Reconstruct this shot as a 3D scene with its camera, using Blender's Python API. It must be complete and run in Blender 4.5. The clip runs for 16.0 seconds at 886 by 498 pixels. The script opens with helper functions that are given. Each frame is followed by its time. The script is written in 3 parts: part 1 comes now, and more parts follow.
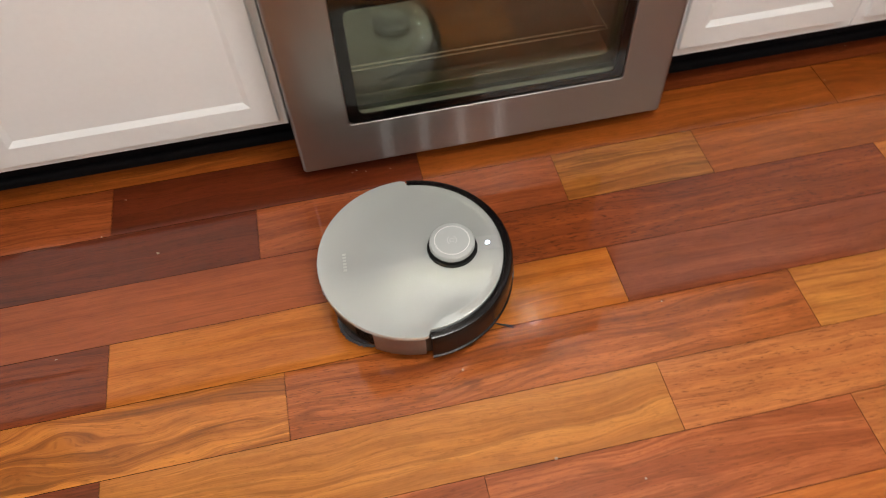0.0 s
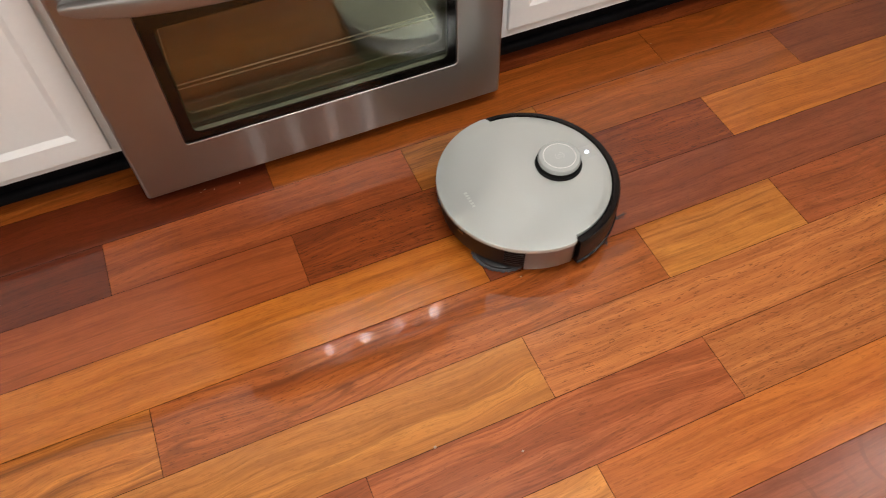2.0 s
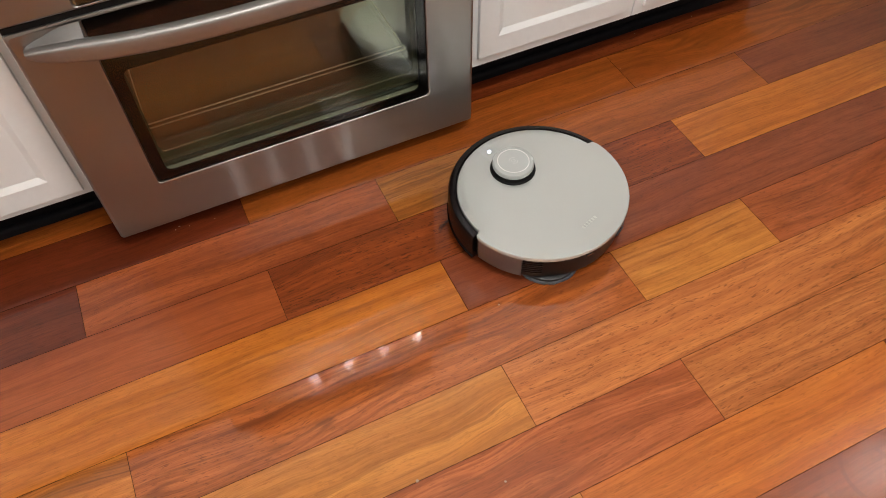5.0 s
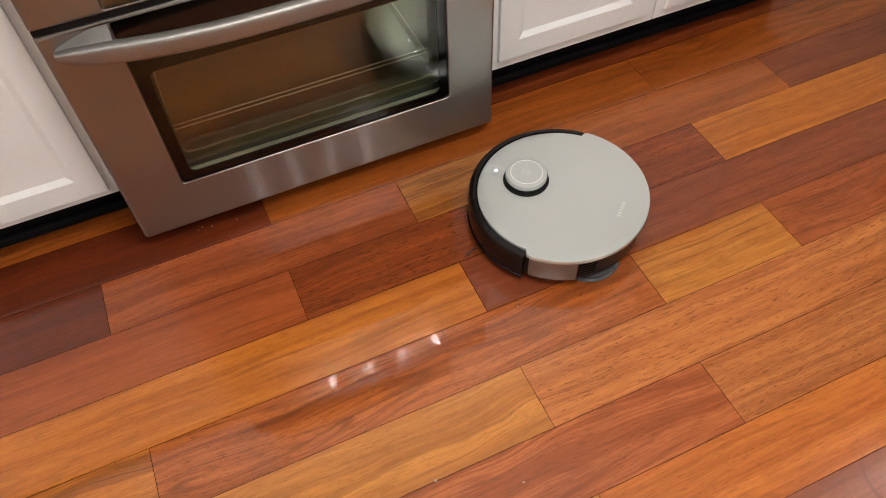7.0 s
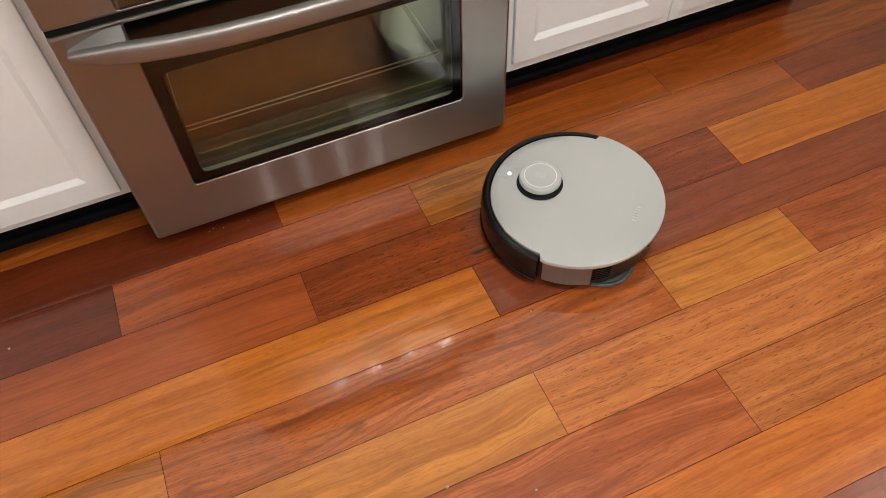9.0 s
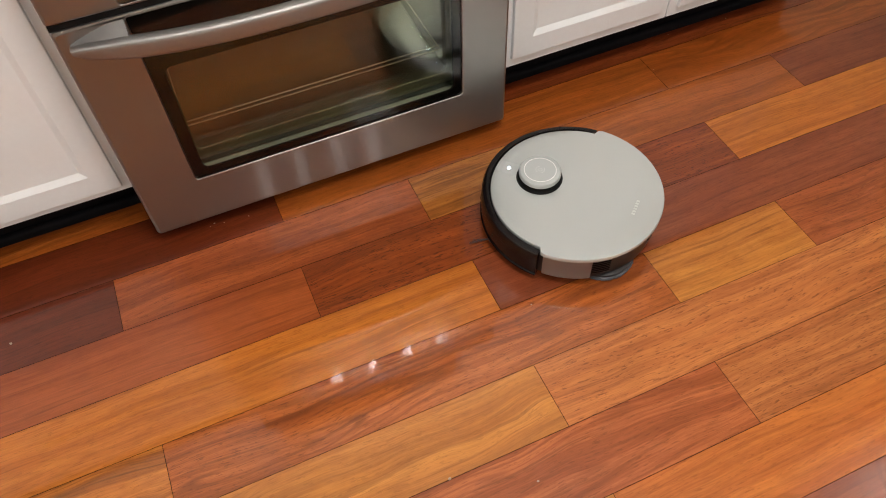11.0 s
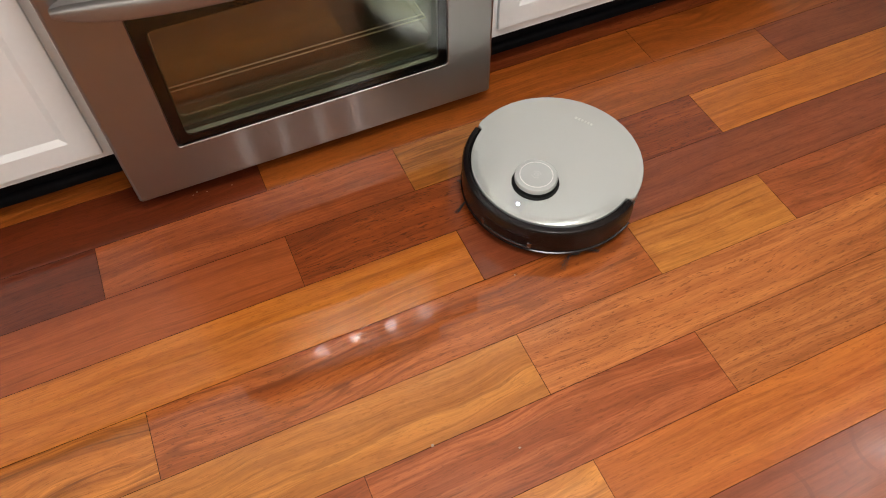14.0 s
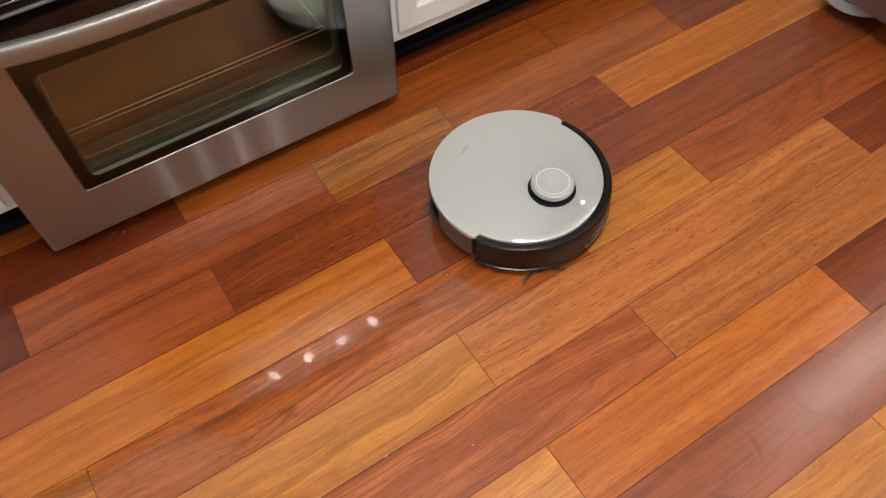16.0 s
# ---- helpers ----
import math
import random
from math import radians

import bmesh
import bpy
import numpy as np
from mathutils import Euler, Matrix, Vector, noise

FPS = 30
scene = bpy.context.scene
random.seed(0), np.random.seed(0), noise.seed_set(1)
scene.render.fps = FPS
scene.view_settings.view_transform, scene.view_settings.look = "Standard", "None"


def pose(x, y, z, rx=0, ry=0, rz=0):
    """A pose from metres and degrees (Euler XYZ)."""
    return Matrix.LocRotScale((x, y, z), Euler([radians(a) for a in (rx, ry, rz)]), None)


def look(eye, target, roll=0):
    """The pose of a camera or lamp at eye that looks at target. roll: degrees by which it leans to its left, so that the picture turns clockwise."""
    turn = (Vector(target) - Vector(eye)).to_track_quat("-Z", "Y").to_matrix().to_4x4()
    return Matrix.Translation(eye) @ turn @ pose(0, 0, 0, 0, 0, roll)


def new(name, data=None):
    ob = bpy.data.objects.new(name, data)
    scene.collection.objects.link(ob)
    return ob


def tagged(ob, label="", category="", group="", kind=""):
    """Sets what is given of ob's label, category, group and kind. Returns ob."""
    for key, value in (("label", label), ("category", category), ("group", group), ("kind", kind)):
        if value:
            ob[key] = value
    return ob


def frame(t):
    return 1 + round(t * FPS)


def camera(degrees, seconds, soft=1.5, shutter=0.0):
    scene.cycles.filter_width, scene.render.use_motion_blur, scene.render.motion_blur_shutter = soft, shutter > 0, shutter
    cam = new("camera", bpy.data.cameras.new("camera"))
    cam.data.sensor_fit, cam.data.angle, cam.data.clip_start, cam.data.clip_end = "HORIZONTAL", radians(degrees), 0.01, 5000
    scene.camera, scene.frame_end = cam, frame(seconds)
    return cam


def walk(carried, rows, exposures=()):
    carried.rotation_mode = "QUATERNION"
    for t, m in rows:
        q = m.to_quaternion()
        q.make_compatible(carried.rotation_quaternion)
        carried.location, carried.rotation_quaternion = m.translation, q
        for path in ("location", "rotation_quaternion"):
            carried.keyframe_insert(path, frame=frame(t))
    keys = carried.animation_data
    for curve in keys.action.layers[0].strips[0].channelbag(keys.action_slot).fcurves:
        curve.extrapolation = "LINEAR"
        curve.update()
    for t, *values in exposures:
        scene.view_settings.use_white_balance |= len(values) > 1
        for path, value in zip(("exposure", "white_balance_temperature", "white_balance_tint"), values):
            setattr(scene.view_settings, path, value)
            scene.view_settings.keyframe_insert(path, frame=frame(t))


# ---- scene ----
cam = camera(62.0, 16.0, 0.95, 0.5)
PATH = [
    (0, (-0.278, -1.045, 1.156), (-0.085, 0.106, -0.468), -3.2),
    (0.5, (-0.258, -1.045, 1.139), (0.004, 0.062, -0.505), -2.9),
    (1, (-0.24, -1.052, 1.147), (0.083, 0.031, -0.503), -2.3),
    (1.5, (-0.211, -1.069, 1.149), (0.168, 0.003, -0.496), -1.7),
    (2, (-0.187, -1.069, 1.155), (0.238, -0.002, -0.482), -1.6),
    (2.5, (-0.169, -1.062, 1.159), (0.295, 0.003, -0.469), -1.3),
    (3, (-0.158, -1.064, 1.158), (0.328, 0.007, -0.46), -1.3),
    (3.5, (-0.161, -1.061, 1.159), (0.335, 0.013, -0.453), -1.3),
    (4, (-0.163, -1.06, 1.161), (0.331, 0.021, -0.448), -1.4),
    (6.5, (-0.177, -1.069, 1.171), (0.281, 0.042, -0.428), -2.5),
    (7, (-0.177, -1.07, 1.168), (0.269, 0.05, -0.427), -3.0),
    (7.5, (-0.181, -1.068, 1.168), (0.26, 0.054, -0.428), -3.1),
    (8, (-0.184, -1.065, 1.167), (0.251, 0.058, -0.429), -3.3),
    (8.5, (-0.181, -1.06, 1.166), (0.249, 0.063, -0.432), -3.3),
    (9, (-0.18, -1.055, 1.163), (0.246, 0.074, -0.432), -3.4),
    (11.5, (-0.196, -1.06, 1.165), (0.252, 0.049, -0.437), -2.6),
    (12, (-0.186, -1.048, 1.146), (0.292, 0.025, -0.472), -1.0),
    (12.5, (-0.19, -1.049, 1.15), (0.293, 0.006, -0.479), -0.5),
    (13, (-0.19, -1.056, 1.154), (0.284, -0.003, -0.479), -0.6),
    (13.5, (-0.193, -1.061, 1.156), (0.274, -0.009, -0.48), -0.7),
    (14, (-0.199, -1.069, 1.16), (0.256, -0.015, -0.478), -1.0),
    (14.5, (-0.2, -1.079, 1.163), (0.252, -0.028, -0.477), -1.3),
    (15, (-0.2, -1.084, 1.156), (0.265, -0.036, -0.483), -1.8),
    (15.5, (-0.185, -1.076, 1.154), (0.322, -0.051, -0.486), -2.0),
    (16, (-0.171, -1.079, 1.159), (0.418, -0.091, -0.478), -2.6),
]
walk(cam, [(t, look(eye, target, roll)) for t, eye, target, roll in PATH])

# ---- world, lamps ----
world = bpy.data.worlds.new("world")
scene.world = world
world.use_nodes = True
world.node_tree.nodes["Background"].inputs[0].default_value = (0.9, 0.95, 1.0, 1)
world.node_tree.nodes["Background"].inputs[1].default_value = 0.02
scene.view_settings.exposure = 0.0

LAMP_X = (-0.083, 0.117, 0.317, 0.517)   # the bulbs of the bar light on the ceiling
LAMP_Y, LAMP_Z = -0.85, 2.36
BULB_W = 17.6


def bulb_lamp(x, y, z, watts, radius=0.028):
    data = bpy.data.lights.new("bulb", "POINT")
    data.energy, data.shadow_soft_size, data.color = watts, radius, (1.0, 0.98, 0.95)
    ob = new("bulb", data)
    ob.location = (x, y, z)
    return ob


for lx in LAMP_X:
    bulb_lamp(lx, LAMP_Y, LAMP_Z, BULB_W)


def soft_area_light(x, y, z, sx, sy, watts, color=(1.0, 0.98, 0.95)):
    data = bpy.data.lights.new("unseen_soft_light", "AREA")
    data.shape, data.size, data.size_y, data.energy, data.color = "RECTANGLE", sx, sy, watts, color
    ob = new("unseen_soft_light", data)
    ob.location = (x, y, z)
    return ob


# stands in for the unknown source of the floor glare at right
soft_area_light(2.0, -1.3, 2.42, 1.2, 1.0, 5.0)
# added fill that brightens the left cabinets; no fixture known there
soft_area_light(-2.0, -1.5, 2.42, 0.6, 1.0, 15.5, (0.92, 0.97, 1.0))
# added fill for the cabinet fronts, sited by its wash on the floor
soft_area_light(1.42, -2.66, 2.42, 1.5, 0.5, 17.0)


# ---- materials ----
def nodes_of(name):
    m = bpy.data.materials.new(name)
    m.use_nodes = True
    nt = m.node_tree
    return m, nt, nt.nodes, nt.links, nt.nodes["Principled BSDF"]


def rgb(c):
    return (c[0], c[1], c[2], 1.0)


def mapped(nt, scale, coord="Object", offset=None):
    tc = nt.nodes.new("ShaderNodeTexCoord")
    mp = nt.nodes.new("ShaderNodeMapping")
    mp.inputs["Scale"].default_value = scale
    src = tc.outputs[coord]
    if offset is not None:
        add = nt.nodes.new("ShaderNodeVectorMath")
        add.operation = "ADD"
        nt.links.new(src, add.inputs[0])
        nt.links.new(offset, add.inputs[1])
        src = add.outputs[0]
    nt.links.new(src, mp.inputs["Vector"])
    return mp.outputs[0]


def noise_tex(nt, vec, scale, detail=3.0, rough=0.55, dist=0.0):
    n = nt.nodes.new("ShaderNodeTexNoise")
    n.inputs["Scale"].default_value = scale
    n.inputs["Detail"].default_value = detail
    n.inputs["Roughness"].default_value = rough
    n.inputs["Distortion"].default_value = dist
    nt.links.new(vec, n.inputs["Vector"])
    return n.outputs[0]


def ramp(nt, fac, stops):
    r = nt.nodes.new("ShaderNodeValToRGB")
    el = r.color_ramp.elements
    while len(el) < len(stops):
        el.new(0.5)
    for e, (p, c) in zip(el, stops):
        e.position, e.color = p, rgb(c) if not isinstance(c, float) else (c, c, c, 1)
    nt.links.new(fac, r.inputs[0])
    return r.outputs[0]


def mix(nt, fac, a, b, kind="MIX"):
    m = nt.nodes.new("ShaderNodeMix")
    m.data_type, m.blend_type = "RGBA", kind
    for sock, val in ((m.inputs[0], fac), (m.inputs[6], a), (m.inputs[7], b)):
        if hasattr(val, "links"):
            nt.links.new(val, sock)
        elif isinstance(val, (int, float)):
            sock.default_value = val
        else:
            sock.default_value = rgb(val)
    return m.outputs[2]


def bump(nt, bsdf, height, strength, dist=0.001):
    b = nt.nodes.new("ShaderNodeBump")
    b.inputs["Strength"].default_value = strength
    b.inputs["Distance"].default_value = dist
    nt.links.new(height, b.inputs["Height"])
    nt.links.new(b.outputs[0], bsdf.inputs["Normal"])


def scaled(nt, fac, lo, hi):
    mr = nt.nodes.new("ShaderNodeMapRange")
    mr.inputs["To Min"].default_value, mr.inputs["To Max"].default_value = lo, hi
    nt.links.new(fac, mr.inputs[0])
    return mr.outputs[0]


MOP_RINGS = ((0.393, -0.968, 0.062), (0.627, -0.970, 0.062), (0.587, -0.970, 0.062))


def wood(name, light, dark, pores=0.5, streak=0.0, figure=0.55, wander=0.035, flame=0.25):
    """Varnished tropical hardwood, the grain along x; each board has its own stretch of the pattern."""
    m, nt, N, L, b = nodes_of(name)
    light, dark = (tuple(c * k for c, k in zip(t, (1.07, 1.055, 1.0))) for t in (light, dark))
    info = N.new("ShaderNodeObjectInfo")
    wide = N.new("ShaderNodeVectorMath")
    wide.operation = "SCALE"
    wide.inputs[0].default_value = (37.0, 23.0, 11.0)
    L.new(info.outputs["Random"], wide.inputs["Scale"])
    off = wide.outputs[0]
    # the grain wanders: bend the coordinates across the board
    bend = N.new("ShaderNodeTexNoise")
    bend.inputs["Scale"].default_value, bend.inputs["Detail"].default_value = 1.0, 2.0
    L.new(mapped(nt, (3.0, 7.0, 1.0), offset=off), bend.inputs["Vector"])
    amount = N.new("ShaderNodeVectorMath")
    amount.operation = "MULTIPLY_ADD"
    amount.inputs[1].default_value = (0.0, wander, 0.0)
    L.new(bend.outputs["Color"], amount.inputs[0])
    L.new(off, amount.inputs[2])
    bent = amount.outputs[0]
    broad = noise_tex(nt, mapped(nt, (1.8, 11.0, 1.0), offset=bent), 1.4, 3, 0.6)
    band = noise_tex(nt, mapped(nt, (1.3, 46.0, 1.0), offset=bent), 1.0, 4, 0.6)
    line = noise_tex(nt, mapped(nt, (9.0, 360.0, 1.0), offset=bent), 1.0, 4, 0.75)
    mottle = noise_tex(nt, mapped(nt, (26.0, 75.0, 1.0), offset=bent), 1.0, 4, 0.7)
    vein = noise_tex(nt, mapped(nt, (2.6, 95.0, 1.0), offset=bent), 1.0, 4, 0.65)
    col = mix(nt, ramp(nt, broad, [(0.36, 0.0), (0.64, 1.0)]), dark, light)
    deep = tuple(c * 0.72 for c in dark)
    rich = tuple(min(1.0, c * k) for c, k in zip(light, (1.12, 1.2, 1.25)))
    col = mix(nt, figure, col, ramp(nt, band, [(0.34, deep), (0.46, dark), (0.54, light), (0.66, rich)]))
    col = mix(nt, 0.26, col, ramp(nt, mottle, [(0.30, (0.55, 0.48, 0.42)), (0.55, (1.0, 1.0, 1.0)), (0.75, (1.15, 1.12, 1.08))]), "MULTIPLY")
    col = mix(nt, 0.22 + 0.30 * pores, col, ramp(nt, line, [(0.36, (0.42, 0.34, 0.28)), (0.56, (1.0, 1.0, 1.0)), (0.75, (1.12, 1.1, 1.05))]), "MULTIPLY")
    # flame figure: contour lines of a long, slow field
    field = noise_tex(nt, mapped(nt, (0.9, 9.5, 1.0), offset=bent), 1.0, 2, 0.45)
    turns = N.new("ShaderNodeMath")
    turns.operation = "MULTIPLY_ADD"
    turns.inputs[1].default_value = 100.0
    L.new(field, turns.inputs[0])
    L.new(scaled(nt, line, 0.0, 1.8), turns.inputs[2])
    wave = N.new("ShaderNodeMath")
    wave.operation = "SINE"
    L.new(turns.outputs[0], wave.inputs[0])
    patchy = noise_tex(nt, mapped(nt, (4.0, 14.0, 1.0), offset=off), 1.0, 3, 0.6)
    ring = N.new("ShaderNodeMath")
    ring.operation = "MULTIPLY"
    L.new(ramp(nt, scaled(nt, wave.outputs[0], 0.5, 1.0), [(0.66, 0.0), (0.97, flame)]), ring.inputs[0])
    L.new(ramp(nt, patchy, [(0.40, 0.75 if flame > 0.8 else 0.15), (0.60, 1.0)]), ring.inputs[1])
    col = mix(nt, ring.outputs[0], col, tuple(c * 0.62 for c in dark))
    mask = ramp(nt, vein, [(0.56, 0.0), (0.66, 1.0)])
    mul = N.new("ShaderNodeMath")
    mul.operation = "MULTIPLY"
    mul.inputs[1].default_value = 0.4 + 0.6 * streak
    L.new(mask, mul.inputs[0])
    col = mix(nt, mul.outputs[0], col, tuple(c * 0.5 for c in dark))
    # pores: short dark dashes
    dash = noise_tex(nt, mapped(nt, (52.0, 400.0, 1.0), offset=bent), 1.0, 3, 0.6)
    pore = ramp(nt, dash, [(0.58, 0.0), (0.635, 1.0)])
    pm = N.new("ShaderNodeMath")
    pm.operation = "MULTIPLY"
    pm.inputs[1].default_value = pores
    L.new(pore, pm.inputs[0])
    col = mix(nt, pm.outputs[0], col, tuple(c * 0.42 for c in dark))
    # a little difference from board to board
    tone = scaled(nt, info.outputs["Random"], 0.9, 1.08)
    hsv = N.new("ShaderNodeHueSaturation")
    L.new(tone, hsv.inputs["Value"])
    L.new(col, hsv.inputs["Color"])
    # the film of water that the mop has left: a band with a ragged edge
    pos = N.new("ShaderNodeTexCoord")
    sep = N.new("ShaderNodeSeparateXYZ")
    L.new(pos.outputs["Object"], sep.inputs[0])
    rag = noise_tex(nt, mapped(nt, (1.0, 2.2, 1.0)), 9.0, 4, 0.6, 0.5)
    edge = N.new("ShaderNodeMath")
    edge.operation = "MULTIPLY_ADD"
    edge.inputs[1].default_value = 0.16
    L.new(rag, edge.inputs[0])
    L.new(sep.outputs["Y"], edge.inputs[2])
    wet = N.new("ShaderNodeMapRange")
    wet.inputs["From Min"].default_value, wet.inputs["From Max"].default_value = -0.432, -0.405
    L.new(edge.outputs[0], wet.inputs[0])
    damp = mix(nt, wet.outputs[0], (1.0, 1.0, 1.0), (0.86, 0.80, 0.74))
    tint = mix(nt, 1.0, hsv.outputs[0], damp, "MULTIPLY")
    # rings that the turning mop pads have left
    worn = noise_tex(nt, mapped(nt, (1, 1, 1)), 16.0, 3, 0.6)
    rings = None
    for cx, cy, r in MOP_RINGS:
        d = N.new("ShaderNodeVectorMath")
        d.operation = "DISTANCE"
        flat = N.new("ShaderNodeCombineXYZ")
        L.new(sep.outputs["X"], flat.inputs[0])
        L.new(sep.outputs["Y"], flat.inputs[1])
        L.new(flat.outputs[0], d.inputs[0])
        d.inputs[1].default_value = (cx, cy, 0.0)
        near = N.new("ShaderNodeMath")
        near.operation = "COMPARE"
        near.inputs[1].default_value, near.inputs[2].default_value = r, 0.0036
        L.new(d.outputs["Value"], near.inputs[0])
        if rings is None:
            rings = near.outputs[0]
        else:
            top = N.new("ShaderNodeMath")
            top.operation = "MAXIMUM"
            L.new(rings, top.inputs[0])
            L.new(near.outputs[0], top.inputs[1])
            rings = top.outputs[0]
    faint = N.new("ShaderNodeMath")
    faint.operation = "MULTIPLY"
    L.new(rings, faint.inputs[0])
    L.new(ramp(nt, worn, [(0.46, 0.0), (0.62, 0.65)]), faint.inputs[1])
    tint = mix(nt, faint.outputs[0], tint, tuple(c * 0.7 for c in dark))
    L.new(tint, b.inputs["Base Color"])
    b.inputs["Roughness"].default_value = 0.38
    b.inputs["Specular IOR Level"].default_value = 0.15
    b.inputs["Coat Weight"].default_value = 1.0
    smear = noise_tex(nt, mapped(nt, (1, 1, 1)), 7.0, 4, 0.6, 0.8)
    flake = noise_tex(nt, mapped(nt, (1, 1, 1)), 34.0, 4, 0.65, 1.5)
    dry = scaled(nt, ramp(nt, mix(nt, 0.5, smear, flake), [(0.40, 0.0), (0.60, 1.0)]), 0.12, 0.20)
    slick = scaled(nt, smear, 0.007, 0.026)
    cr = N.new("ShaderNodeMix")
    L.new(wet.outputs[0], cr.inputs[0])
    L.new(dry, cr.inputs[2])
    L.new(slick, cr.inputs[3])
    L.new(cr.outputs[0], b.inputs["Coat Roughness"])
    bn = N.new("ShaderNodeBump")
    bn.inputs["Strength"].default_value, bn.inputs["Distance"].default_value = 0.016, 0.0004
    L.new(noise_tex(nt, mapped(nt, (130, 380, 1), offset=bent), 1.0, 3, 0.65), bn.inputs["Height"])
    L.new(bn.outputs[0], b.inputs["Normal"])
    L.new(bn.outputs[0], b.inputs["Coat Normal"])
    return m


WOODS = {
    "copper": wood("wood_copper", (0.430, 0.120, 0.019), (0.310, 0.078, 0.012), 0.4, 0.2, 0.5, 0.05, 0.2),
    "maroon": wood("wood_maroon", (0.245, 0.053, 0.014), (0.165, 0.033, 0.009), 0.5, 0.2, 0.55, 0.05, 0.4),
    "wine": wood("wood_wine", (0.150, 0.028, 0.009), (0.100, 0.018, 0.006), 0.4, 0.1, 0.4, 0.05, 0.15),
    "terra": wood("wood_terracotta", (0.400, 0.100, 0.025), (0.310, 0.069, 0.017), 0.15, 0.1, 0.45, 0.04, 0.1),
    "sienna": wood("wood_sienna", (0.365, 0.086, 0.0175), (0.230, 0.046, 0.011), 0.85, 0.3, 0.45, 0.05, 0.2),
    "mauve": wood("wood_mauve", (0.270, 0.069, 0.026), (0.205, 0.048, 0.018), 0.35, 0.0, 0.35, 0.035, 0.12),
    "red": wood("wood_red", (0.395, 0.103, 0.027), (0.285, 0.064, 0.017), 0.5, 0.2, 0.55, 0.05, 0.4),
    "russet": wood("wood_russet", (0.455, 0.130, 0.036), (0.285, 0.065, 0.018), 0.45, 0.3, 0.6, 0.06, 0.45),
    "rose": wood("wood_rose", (0.310, 0.085, 0.036), (0.240, 0.062, 0.027), 0.15, 0.0, 0.4, 0.035, 0.12),
    "redor": wood("wood_red_orange", (0.495, 0.143, 0.029), (0.330, 0.082, 0.015), 0.7, 0.6, 0.6, 0.05, 0.75),
    "orange": wood("wood_orange", (0.520, 0.155, 0.026), (0.420, 0.110, 0.018), 0.4, 0.15),
    "pored": wood("wood_pored", (0.525, 0.181, 0.052), (0.400, 0.122, 0.031), 0.8, 0.3, 0.45, 0.05, 0.2),
    "yellow": wood("wood_yellow", (0.570, 0.192, 0.026), (0.470, 0.140, 0.017), 0.35, 0.3),
    "amber": wood("wood_amber", (0.540, 0.202, 0.037), (0.430, 0.148, 0.025), 0.35, 0.4),
    "tan": wood("wood_tan", (0.630, 0.248, 0.054), (0.515, 0.182, 0.034), 0.35, 0.35, 0.6, 0.07, 0.35),
    "olive": wood("wood_olive", (0.420, 0.163, 0.029), (0.300, 0.099, 0.016), 0.4, 0.8, 0.65, 0.06),
    "figured": wood("wood_figured", (0.410, 0.112, 0.017), (0.300, 0.072, 0.011), 0.3, 0.2, 0.5, 0.09, 0.7),
    "knotty": wood("wood_knotty", (0.600, 0.212, 0.034), (0.300, 0.092, 0.014), 0.35, 0.5, 0.7, 0.14, 0.3),
}


def plain(name, color, rough=0.5, metal=0.0, grain=0.06, scale=60.0, relief=0.0, spec=0.5, coat=0.0, rvar=0.15):
    m, nt, N, L, b = nodes_of(name)
    vec = mapped(nt, (1, 1, 1))
    fine = noise_tex(nt, vec, scale, 3)
    wide = noise_tex(nt, vec, scale * 0.07, 3)
    lo, hi = tuple(c * (1 - grain) for c in color), tuple(min(1, c * (1 + grain)) for c in color)
    col = mix(nt, 0.5, ramp(nt, fine, [(0.3, lo), (0.7, hi)]), ramp(nt, wide, [(0.3, lo), (0.7, hi)]))
    L.new(col, b.inputs["Base Color"])
    L.new(scaled(nt, wide, rough * (1 - rvar), min(1, rough * (1 + rvar))), b.inputs["Roughness"])
    b.inputs["Metallic"].default_value = metal
    b.inputs["Specular IOR Level"].default_value = spec
    b.inputs["Coat Weight"].default_value = coat
    if relief:
        bump(nt, b, fine, relief, 0.0008)
    return m


def brushed(name, color, rough, aniso, along, rot=0.0, metal=1.0):
    """Brushed metal whose scratches run along the given axis (x or z)."""
    m, nt, N, L, b = nodes_of(name)
    sc = {"x": (1.5, 900.0, 900.0), "y": (900.0, 1.5, 900.0)}[along]
    line = noise_tex(nt, mapped(nt, sc), 2.0, 3, 0.7)
    wide = noise_tex(nt, mapped(nt, (1, 1, 1)), 5.0, 3)
    L.new(mix(nt, 0.5, ramp(nt, line, [(0.25, tuple(c * 0.97 for c in color)), (0.75, color)]),
              ramp(nt, wide, [(0.3, tuple(c * 0.94 for c in color)), (0.7, color)])), b.inputs["Base Color"])
    L.new(scaled(nt, line, rough * 0.95, rough * 1.05), b.inputs["Roughness"])
    b.inputs["Metallic"].default_value = metal
    b.inputs["Anisotropic"].default_value = aniso
    b.inputs["Anisotropic Rotation"].default_value = rot
    t = N.new("ShaderNodeCombineXYZ")
    t.inputs[2 if along == "x" else 0].default_value = 1.0
    L.new(t.outputs[0], b.inputs["Tangent"])
    return m


